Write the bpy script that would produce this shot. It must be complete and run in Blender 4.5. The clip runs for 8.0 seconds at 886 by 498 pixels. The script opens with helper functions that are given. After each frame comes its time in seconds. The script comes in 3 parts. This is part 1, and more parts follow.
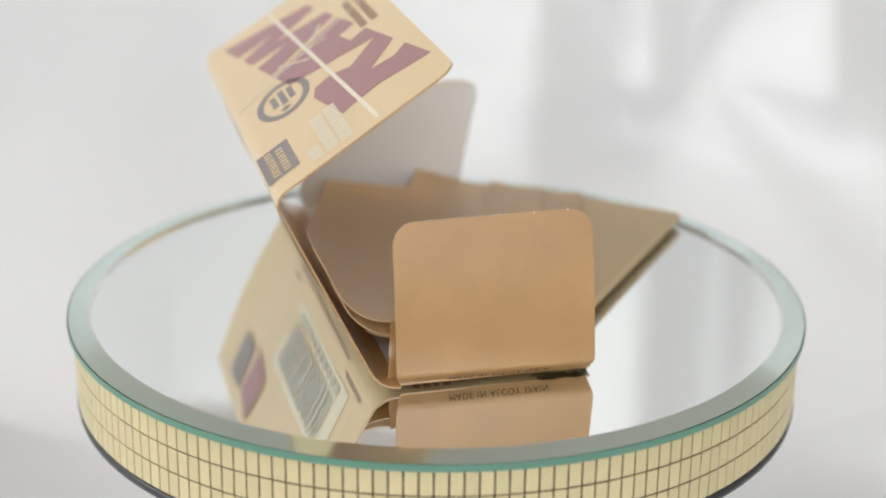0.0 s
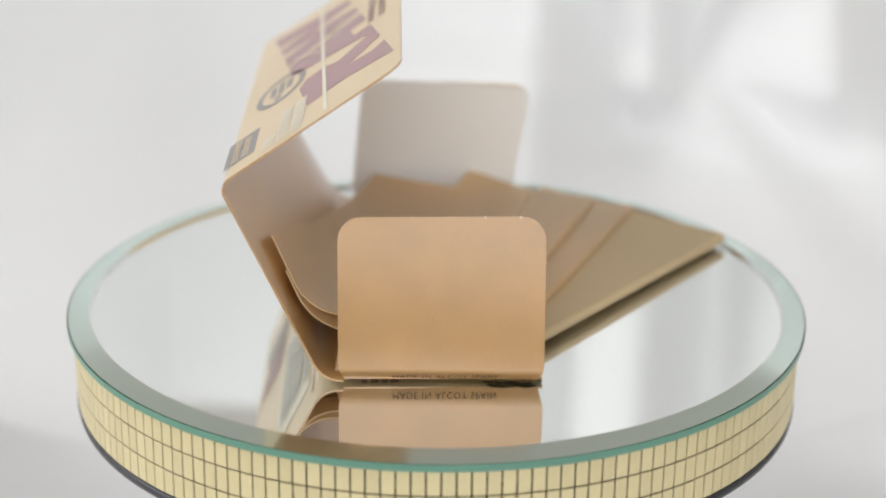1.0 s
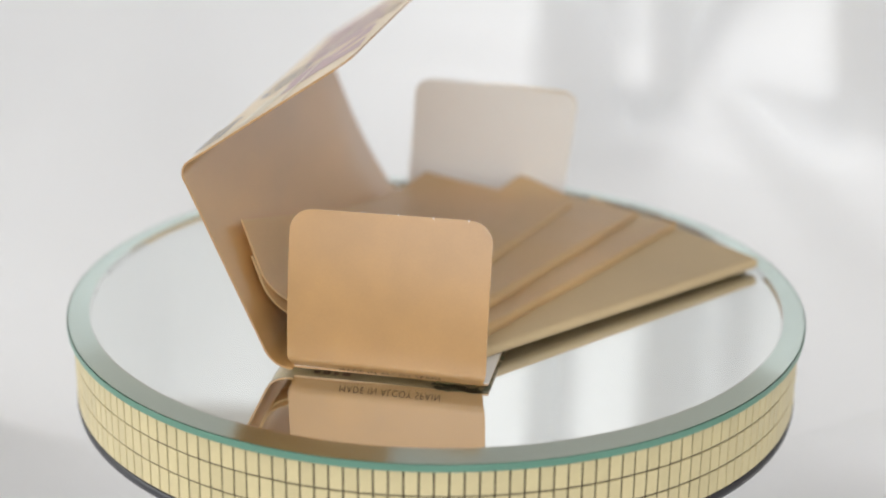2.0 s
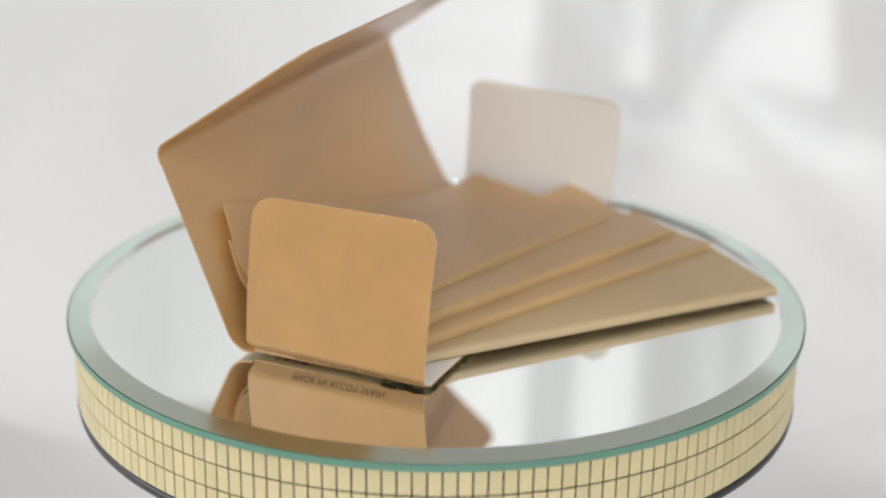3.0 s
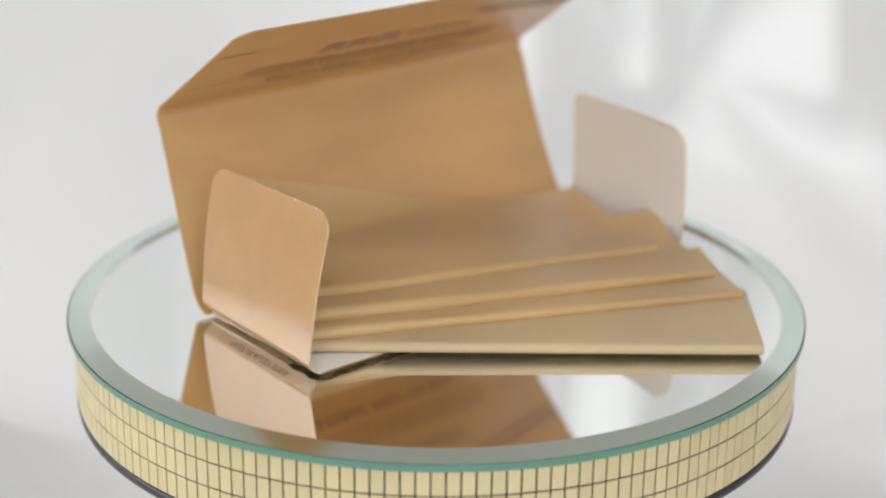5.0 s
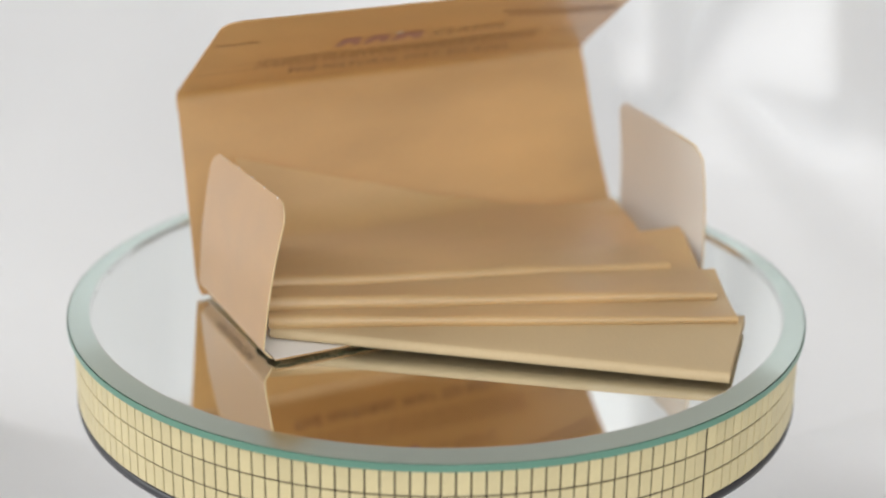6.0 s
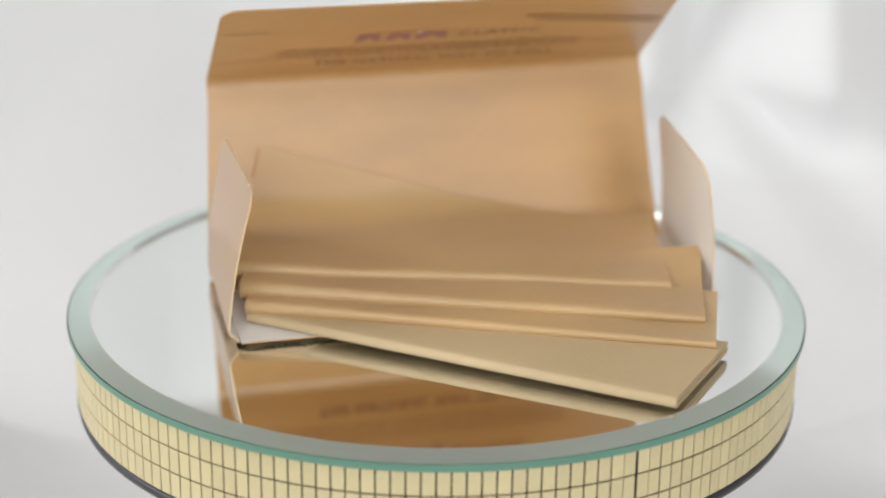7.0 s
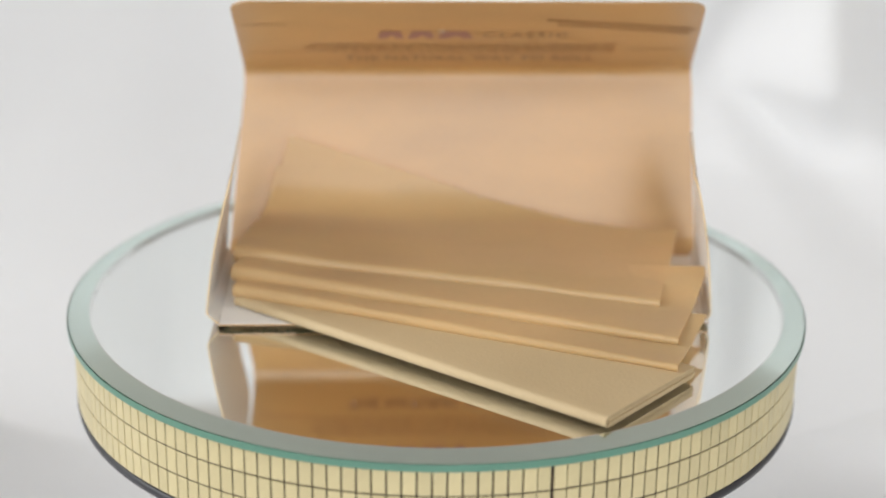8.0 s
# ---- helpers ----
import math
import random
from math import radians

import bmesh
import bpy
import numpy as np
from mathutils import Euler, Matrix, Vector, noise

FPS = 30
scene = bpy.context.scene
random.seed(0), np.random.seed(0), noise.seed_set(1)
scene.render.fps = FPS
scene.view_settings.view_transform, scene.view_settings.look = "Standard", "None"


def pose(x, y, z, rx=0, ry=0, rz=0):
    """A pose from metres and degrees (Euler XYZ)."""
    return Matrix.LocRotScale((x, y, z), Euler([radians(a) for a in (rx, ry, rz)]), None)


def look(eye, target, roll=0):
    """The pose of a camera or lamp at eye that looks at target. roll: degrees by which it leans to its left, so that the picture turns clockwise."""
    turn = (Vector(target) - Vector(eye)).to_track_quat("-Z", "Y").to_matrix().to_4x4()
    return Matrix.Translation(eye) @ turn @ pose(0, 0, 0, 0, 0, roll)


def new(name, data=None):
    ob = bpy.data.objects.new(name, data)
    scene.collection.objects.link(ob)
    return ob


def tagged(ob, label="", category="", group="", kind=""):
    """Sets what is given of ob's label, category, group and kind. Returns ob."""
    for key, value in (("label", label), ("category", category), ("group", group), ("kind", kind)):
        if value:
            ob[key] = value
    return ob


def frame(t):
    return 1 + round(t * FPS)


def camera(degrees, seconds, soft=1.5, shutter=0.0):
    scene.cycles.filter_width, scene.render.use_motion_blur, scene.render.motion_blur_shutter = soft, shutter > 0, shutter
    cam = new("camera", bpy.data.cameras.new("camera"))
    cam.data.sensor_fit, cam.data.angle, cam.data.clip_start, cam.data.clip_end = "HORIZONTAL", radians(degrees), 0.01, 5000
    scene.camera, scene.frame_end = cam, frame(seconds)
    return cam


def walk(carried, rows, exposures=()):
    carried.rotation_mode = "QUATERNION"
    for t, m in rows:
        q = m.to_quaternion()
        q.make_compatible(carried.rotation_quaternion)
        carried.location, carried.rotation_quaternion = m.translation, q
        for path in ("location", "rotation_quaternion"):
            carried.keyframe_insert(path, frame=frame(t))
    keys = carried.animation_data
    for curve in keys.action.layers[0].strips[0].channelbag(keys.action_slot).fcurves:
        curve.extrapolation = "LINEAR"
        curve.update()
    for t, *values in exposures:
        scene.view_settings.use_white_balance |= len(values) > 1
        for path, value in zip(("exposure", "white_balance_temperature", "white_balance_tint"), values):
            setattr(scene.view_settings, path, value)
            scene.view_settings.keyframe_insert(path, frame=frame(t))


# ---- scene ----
# All lengths of the display are given in mirror radii; S turns them into metres.
S = 0.0625
PACK_TURN = 14.6          # the pack's turn on the mirror, degrees
CLOTH_Z = -0.075          # the cloth under the turntable

cam = camera(29.03, 8.0, soft=2.0)
cam.data.dof.use_dof, cam.data.dof.focus_distance, cam.data.dof.aperture_fstop = True, 4.15 * S, 12.0
EYE = Vector((0.0, -4.3699, 1.8036)) * S
YAW, PITCH, ROLL = -0.00352, -0.36372, 0.69
AIM = EYE + Vector((-math.sin(YAW) * math.cos(PITCH), math.cos(YAW) * math.cos(PITCH), math.sin(PITCH)))
CAM = look(EYE, AIM, ROLL)
walk(cam, [(0, CAM), (8, CAM)], exposures=[(0, 0.0), (8, 0.0)])


def turn_at(t):
    """Degrees by which the turntable has turned."""
    return 0.0353 * t * t - 13.062 * t - 0.13


# ---- light: an assumed bright room, a side window and an added front fill ----
world = bpy.data.worlds.new("daylight")
scene.world = world
world.use_nodes = True
sky = world.node_tree.nodes.new("ShaderNodeTexSky")
sky.sky_type, sky.sun_disc, sky.sun_elevation, sky.sun_rotation = "NISHITA", False, radians(40), radians(220)
world.node_tree.links.new(sky.outputs[0], world.node_tree.nodes["Background"].inputs[0])
world.node_tree.nodes["Background"].inputs[1].default_value = 0.1


def area_lamp(name, eye, target, w, h, power, colour):
    lamp = bpy.data.lights.new(name, "AREA")
    lamp.shape, lamp.size, lamp.size_y, lamp.energy, lamp.color = "RECTANGLE", w, h, power, colour
    ob = new(name, lamp)
    ob.matrix_world = look(eye, target)
    return ob


area_lamp("window_light_side", (-1.24, 0.0, 0.66), (0, -0.05, 0.0), 0.75, 0.8, 10.3, (1.0, 0.992, 0.975))
# added fill from the camera's side, no such window is known
area_lamp("added_front_light", (0.04, -1.24, 0.64), (0.0, 0, 0.08), 1.5, 1.35, 14.0, (1.0, 0.992, 0.975))


# ---- materials ----
def material(name, colour, rough=0.6, metal=0.0, grain=(60.0, 0.06), stain=(9.0, 0.08), bump=0.0, bump_scale=300.0,
             coat=0.0, coat_rough=0.25, sheen=0.0, per_piece=0.0, stretch=(1, 1, 1), translucent=0.0, specular=0.5, see_through=0.0, coat_ior=1.5):
    """A procedural surface: colour varied at two scales, fine relief, varied gloss."""
    m = bpy.data.materials.new(name)
    m.use_nodes = True
    nt = m.node_tree
    n, link = nt.nodes, nt.links.new
    b = n["Principled BSDF"]
    co = n.new("ShaderNodeTexCoord")
    mp = n.new("ShaderNodeMapping")
    mp.inputs["Scale"].default_value = stretch
    link(co.outputs["Object"], mp.inputs[0])
    value = None
    for scale, amount in (grain, stain):
        t = n.new("ShaderNodeTexNoise")
        t.inputs["Scale"].default_value, t.inputs["Detail"].default_value = scale, 4.0
        link(mp.outputs[0], t.inputs["Vector"])
        r = n.new("ShaderNodeMapRange")
        r.inputs[1].default_value, r.inputs[2].default_value = 0.25, 0.75
        r.inputs[3].default_value, r.inputs[4].default_value = 1 - amount, 1 + amount
        link(t.outputs[0], r.inputs[0])
        if value is None:
            value = r.outputs[0]
        else:
            mul = n.new("ShaderNodeMath")
            mul.operation = "MULTIPLY"
            link(value, mul.inputs[0])
            link(r.outputs[0], mul.inputs[1])
            value = mul.outputs[0]
    if per_piece:
        info = n.new("ShaderNodeObjectInfo")
        geo = n.new("ShaderNodeNewGeometry")
        add = n.new("ShaderNodeMath")
        add.operation = "ADD"
        link(info.outputs["Random"], add.inputs[0])
        link(geo.outputs["Random Per Island"], add.inputs[1])
        fr = n.new("ShaderNodeMath")
        fr.operation = "FRACT"
        link(add.outputs[0], fr.inputs[0])
        r = n.new("ShaderNodeMapRange")
        r.inputs[3].default_value, r.inputs[4].default_value = 1 - per_piece, 1 + per_piece
        link(fr.outputs[0], r.inputs[0])
        mul = n.new("ShaderNodeMath")
        mul.operation = "MULTIPLY"
        link(value, mul.inputs[0])
        link(r.outputs[0], mul.inputs[1])
        value = mul.outputs[0]
    tint = n.new("ShaderNodeVectorMath")
    tint.operation = "SCALE"
    tint.inputs[0].default_value = colour
    link(value, tint.inputs["Scale"])
    link(tint.outputs[0], b.inputs["Base Color"])
    b.inputs["Metallic"].default_value = metal
    b.inputs["Specular IOR Level"].default_value = specular
    rr = n.new("ShaderNodeMath")
    rr.operation = "MULTIPLY"
    rr.inputs[1].default_value = rough
    link(value, rr.inputs[0])
    link(rr.outputs[0], b.inputs["Roughness"])
    b.inputs["Coat Weight"].default_value, b.inputs["Coat Roughness"].default_value = coat, coat_rough
    b.inputs["Coat IOR"].default_value = coat_ior
    b.inputs["Sheen Weight"].default_value, b.inputs["Sheen Roughness"].default_value = sheen, 0.5
    if bump:
        t = n.new("ShaderNodeTexNoise")
        t.inputs["Scale"].default_value, t.inputs["Detail"].default_value = bump_scale, 3.0
        link(mp.outputs[0], t.inputs["Vector"])
        bp = n.new("ShaderNodeBump")
        bp.inputs["Strength"].default_value, bp.inputs["Distance"].default_value = bump, 0.0006
        link(t.outputs[0], bp.inputs["Height"])
        link(bp.outputs[0], b.inputs["Normal"])
    if translucent:
        tr = n.new("ShaderNodeBsdfTranslucent")
        link(tint.outputs[0], tr.inputs[0])
        mix = n.new("ShaderNodeMixShader")
        mix.inputs[0].default_value = translucent
        link(b.outputs[0], mix.inputs[1])
        link(tr.outputs[0], mix.inputs[2])
        out = mix.outputs[0]
        if see_through:
            clear = n.new("ShaderNodeBsdfTransparent")
            clear.inputs[0].default_value = (0.98, 0.94, 0.86, 1)
            mix = n.new("ShaderNodeMixShader")
            mix.inputs[0].default_value = see_through
            link(out, mix.inputs[1])
            link(clear.outputs[0], mix.inputs[2])
            out = mix.outputs[0]
        link(out, n["Material Output"].inputs[0])
    return m


def glass(name, colour, rough=0.0):
    m = bpy.data.materials.new(name)
    m.use_nodes = True
    b = m.node_tree.nodes["Principled BSDF"]
    b.inputs["Base Color"].default_value = (*colour, 1)
    b.inputs["Transmission Weight"].default_value, b.inputs["Roughness"].default_value, b.inputs["IOR"].default_value = 1.0, rough, 1.5
    return m


def clear_pane(name, colour, gloss_rough=0.0):
    """A flat, polished glass face: clear, with a faint gloss of its own."""
    m = bpy.data.materials.new(name)
    m.use_nodes = True
    n, link = m.node_tree.nodes, m.node_tree.links.new
    n.remove(n["Principled BSDF"])
    clear, gloss, mix = (n.new("ShaderNode" + k) for k in ("BsdfTransparent", "BsdfGlossy", "MixShader"))
    clear.inputs[0].default_value, gloss.inputs["Roughness"].default_value, mix.inputs[0].default_value = (*colour, 1), gloss_rough, 0.05
    link(clear.outputs[0], mix.inputs[1])
    link(gloss.outputs[0], mix.inputs[2])
    link(mix.outputs[0], n["Material Output"].inputs[0])
    return m


KRAFT = material("kraft_card", (0.45, 0.243, 0.078), 0.42, grain=(3000, 0.03), stain=(110, 0.10), bump=0.05, bump_scale=4000, coat=1.0, coat_rough=0.3, coat_ior=1.6)
KRAFT_PALE = material("kraft_card_printed_side", (0.73, 0.55, 0.30), 0.42, grain=(3000, 0.03), stain=(50, 0.04), bump=0.05, bump_scale=4000, coat=0.85, coat_rough=0.28)
KRAFT_INNER = material("kraft_card_inner_side", (0.57, 0.325, 0.115), 0.42, grain=(3000, 0.03), stain=(80, 0.13), bump=0.05, bump_scale=4000, coat=1.0, coat_rough=0.36, coat_ior=1.65, stretch=(1, 0.35, 1))
WHITE_CARD = material("white_card", (0.90, 0.885, 0.85), 0.45, grain=(3000, 0.015), stain=(40, 0.02), bump=0.05, bump_scale=4000, coat=0.15)
PAPER = material("unbleached_paper", (0.84, 0.625, 0.32), 0.5, grain=(3000, 0.03), stain=(70, 0.09), bump=0.05, bump_scale=2000, stretch=(1, 0.3, 1), coat=1.0, coat_rough=0.34, coat_ior=1.75, sheen=0.25, translucent=0.40, see_through=0.22)
BOOKLET_PAPER = material("booklet_paper", (0.56, 0.425, 0.245), 0.55, grain=(3000, 0.03), stain=(50, 0.06), bump=0.15, bump_scale=2000)
PURPLE = material("maroon_print", (0.34, 0.14, 0.145), 0.45, grain=(900, 0.06), stain=(60, 0.05), coat=0.85, coat_rough=0.28)
FAINT_INK = material("faint_brown_print", (0.40, 0.215, 0.095), 0.5, grain=(900, 0.1), stain=(60, 0.1), coat=0.5, coat_rough=0.28)
BLACK_INK = material("black_print", (0.075, 0.052, 0.038), 0.7, grain=(900, 0.08), stain=(60, 0.06), specular=0.1)
BROWN_INK = material("brown_print", (0.30, 0.15, 0.075), 0.5, grain=(900, 0.08), stain=(60, 0.06), coat=0.85, coat_rough=0.28)
CREAM_INK = material("cream_print", (0.78, 0.70, 0.52), 0.5, grain=(900, 0.04), stain=(60, 0.04), coat=0.85, coat_rough=0.28)
GREY_INK = material("grey_print", (0.20, 0.17, 0.16), 0.5, grain=(900, 0.06), stain=(60, 0.05), coat=0.85, coat_rough=0.28)
PALE_GREY_INK = material("pale_grey_print", (0.52, 0.50, 0.43), 0.5, grain=(900, 0.06), stain=(60, 0.05), coat=0.5)
GREEN_INK = material("green_print", (0.21, 0.21, 0.12), 0.5, grain=(500, 0.35), stain=(120, 0.3))
STRING = material("cream_string_print", (0.80, 0.73, 0.56), 0.6, grain=(900, 0.08), stain=(60, 0.05), coat=0.85, coat_rough=0.28)
GOLD_TILE = material("gold_mosaic_tile", (0.68, 0.585, 0.335), 0.42, metal=0.25, grain=(700, 0.03), stain=(25, 0.05), per_piece=0.05, coat=0.1)
GROUT = material("brown_grout", (0.035, 0.022, 0.014), 0.8, grain=(900, 0.15), stain=(90, 0.1))
BLACK = material("black_plastic", (0.03, 0.03, 0.035), 0.4, grain=(600, 0.1), stain=(40, 0.1))
SATIN = material("white_satin_cloth", (0.80, 0.80, 0.80), 0.5, grain=(700, 0.015), stain=(14, 0.02), bump=0.06, bump_scale=1500, sheen=0.25)
SOFT_SILVER = material("bevel_silver", (0.925, 0.93, 0.928), 0.14, metal=1.0, grain=(5, 0.0), stain=(5, 0.0))
SILVER = material("mirror_silver", (0.925, 0.93, 0.928), 0.0, metal=1.0, grain=(5, 0.0), stain=(5, 0.0))
CLEAR_GLASS = clear_pane("clear_glass", (0.975, 0.985, 0.98))
BEVEL_GLASS = clear_pane("cut_glass_bevel", (0.90, 0.963, 0.936), 0.1)
EDGE_GLASS = glass("green_glass_edge", (0.15, 0.34, 0.25), 0.3)
EDGE_GLASS.node_tree.nodes["Principled BSDF"].inputs["Transmission Weight"].default_value = 0.25
WALL_PAINT = material("pale_wall_paint", (0.72, 0.71, 0.69), 0.8, grain=(40, 0.02), stain=(1.5, 0.03), bump=0.1)
WOOD = material("oak_wood", (0.42, 0.29, 0.18), 0.5, grain=(30, 0.15), stain=(4, 0.12), stretch=(0.2, 1, 1))


# ---- building helpers ----
def part(name, bm, mat, parent=None, label="", smooth=False, matrix=None):
    """Links a bmesh as one mesh object under a thing or a part."""
    me = bpy.data.meshes.new(name)
    bm.to_mesh(me)
    bm.free()
    for m in (mat if isinstance(mat, (list, tuple)) else [mat]):
        me.materials.append(m)
    if smooth:
        for p in me.polygons:
            p.use_smooth = True
    ob = new(name, me)
    if parent:
        ob.parent = parent
    if matrix:
        ob.matrix_basis = matrix
    if label:
        tagged(ob, label)
    return ob


def box(bm, x0, x1, y0, y1, z0, z1):
    r = bmesh.ops.create_cube(bm, size=1.0)
    bmesh.ops.scale(bm, vec=(x1 - x0, y1 - y0, z1 - z0), verts=r["verts"])
    bmesh.ops.translate(bm, vec=((x0 + x1) / 2, (y0 + y1) / 2, (z0 + z1) / 2), verts=r["verts"])
    return r["verts"]


def lathe(profile, n=180, close=False):
    """A turned body: profile of (radius, z) about the z axis, in metres."""
    bm = bmesh.new()
    rings = []
    for r, z in profile:
        if r < 1e-6:
            rings.append([bm.verts.new((0, 0, z))])
        else:
            rings.append([bm.verts.new((r * math.cos(2 * math.pi * i / n), r * math.sin(2 * math.pi * i / n), z)) for i in range(n)])
    pairs = list(zip(rings, rings[1:])) + ([(rings[-1], rings[0])] if close else [])
    for a, b in pairs:
        for i in range(n):
            j = (i + 1) % n
            q = [a[i % len(a)], a[j % len(a)], b[j % len(b)], b[i % len(b)]]
            q = list(dict.fromkeys(q))
            if len(q) > 2:
                bm.faces.new(q)
    bmesh.ops.recalc_face_normals(bm, faces=bm.faces)
    return bm


def slab(points, thick, sides=(0, 1, 2)):
    """A curved sheet with thickness from a grid of points (rows of Vectors): top, underside and rim faces."""
    rows, cols = len(points), len(points[0])
    bm = bmesh.new()
    top, low = [], []
    for i in range(rows):
        ta, la = [], []
        for j in range(cols):
            p = points[i][j]
            du = points[min(i + 1, rows - 1)][j] - points[max(i - 1, 0)][j]
            dv = points[i][min(j + 1, cols - 1)] - points[i][max(j - 1, 0)]
            nn = du.cross(dv)
            nn = nn.normalized() if nn.length > 1e-12 else Vector((0, 0, 1))
            ta.append(bm.verts.new(p))
            la.append(bm.verts.new(p - nn * thick))
        top.append(ta)
        low.append(la)
    for i in range(rows - 1):
        for j in range(cols - 1):
            f = bm.faces.new((top[i][j], top[i + 1][j], top[i + 1][j + 1], top[i][j + 1]))
            f.material_index, f.smooth = sides[0], True
            f = bm.faces.new((low[i][j], low[i][j + 1], low[i + 1][j + 1], low[i + 1][j]))
            f.material_index, f.smooth = sides[1], True
    rim = [(i, 0) for i in range(rows)] + [(rows - 1, j) for j in range(1, cols)]
    rim += [(i, cols - 1) for i in range(rows - 2, -1, -1)] + [(0, j) for j in range(cols - 2, 0, -1)]
    edge = [(bm.verts.new(top[a][b].co), bm.verts.new(low[a][b].co)) for a, b in rim]
    for (p, q), (r, t) in zip(edge, edge[1:] + edge[:1]):
        f = bm.faces.new((p, q, t, r))
        f.material_index = sides[2]
    return bm


def lerp(a, b, k):
    return a + (b - a) * k


# ---- an unseen room, added round the display to bounce and reflect light ----
def room():
    lo, hi, t = -1.25, 1.25, 0.12
    z0, z1 = -0.80, 1.45
    bm = bmesh.new()
    box(bm, lo - t, hi + t, lo - t, hi + t, z0 - t, z0)
    tagged(part("floor", bm, WOOD), "brown wooden floor under the table", "floor", kind="structure")
    bm = bmesh.new()
    box(bm, lo - t, hi + t, lo - t, hi + t, z1, z1 + t)
    tagged(part("ceiling", bm, WALL_PAINT), "plain pale grey unseen ceiling, added above the table to bounce light", "ceiling", kind="structure")

    def wall(name, x0, x1, y0, y1, hole=None):
        bm = bmesh.new()
        if hole is None:
            box(bm, x0, x1, y0, y1, z0, z1)
        else:
            a, b, c, d = hole
            if x1 - x0 < y1 - y0:
                box(bm, x0, x1, y0, a, z0, z1), box(bm, x0, x1, b, y1, z0, z1)
                box(bm, x0, x1, a, b, z0, c), box(bm, x0, x1, a, b, d, z1)
            else:
                box(bm, x0, a, y0, y1, z0, z1), box(bm, b, x1, y0, y1, z0, z1)
                box(bm, a, b, y0, y1, z0, c), box(bm, a, b, y0, y1, d, z1)
        tagged(part(name, bm, WALL_PAINT), "plain pale grey unseen wall, added to bounce light", "wall", kind="structure")

    wall("wall_north", lo - t, hi + t, hi, hi + t)
    wall("wall_east", hi, hi + t, lo, hi)
    wall("wall_west", lo - t, lo, lo, hi, (-0.40, 0.40, 0.20, 1.10))
    # the south opening is made up for the added front lamp
    wall("wall_south", lo - t, hi + t, lo - t, lo, (-0.73, 0.81, -0.08, 1.37))


def table():
    top = new("table")
    top.location = (0, 0, -0.80)
    bm = bmesh.new()
    vs = box(bm, -0.6, 0.6, -0.38, 0.42, 0.80 - 0.116, 0.80 - 0.080)
    bmesh.ops.bevel(bm, geom=bm.edges[:], offset=0.004, segments=2, affect="EDGES")
    part("tabletop", bm, WOOD, top)
    for x in (-0.55, 0.55):
        for y in (-0.33, 0.37):
            bm = bmesh.new()
            box(bm, x - 0.025, x + 0.025, y - 0.025, y + 0.025, 0, 0.684)
            bmesh.ops.bevel(bm, geom=bm.edges[:], offset=0.003, segments=1, affect="EDGES")
            part("leg", bm, WOOD, top)
    tagged(top, "brown wooden table covered by white cloth", "table")


def hump(x, centre, half):
    """1 in a band of that half width, softly 0 outside it."""
    d = (x - centre) / max(half, 1e-4)
    return math.exp(-d ** 4) if abs(d) < 2.5 else 0.0


def shade_side(x, h):
    """How steeply the cloth turns away to the right; h runs from 0 high up to 1 near the table."""
    a = hump(x, lerp(0.036, 0.041, h), lerp(0.008, 0.017, h)) * (1 - 0.5 * max(0, h - 1))
    b = hump(x, lerp(0.0735, 0.064, h), lerp(0.0115, 0.003, h)) * max(0, min(1, (1.3 - h) / 0.6)) * 1.1
    c = hump(x, 0.126, 0.015) * max(0, min(1, (1.2 - h) / 0.5)) * 1.2
    d = hump(x, 0.083 + 0.045 * (h - 0.8), 0.010) * max(0, min(1, (h - 0.5) / 0.3)) * 0.55
    e = hump(x, -0.055 - 0.03 * h, 0.018) * 0.12 + hump(x, -0.10 + 0.02 * h, 0.012) * 0.15 + hump(x, 0.19, 0.02) + hump(x, -0.2, 0.03) * 0.8
    return a + b + c + d + e


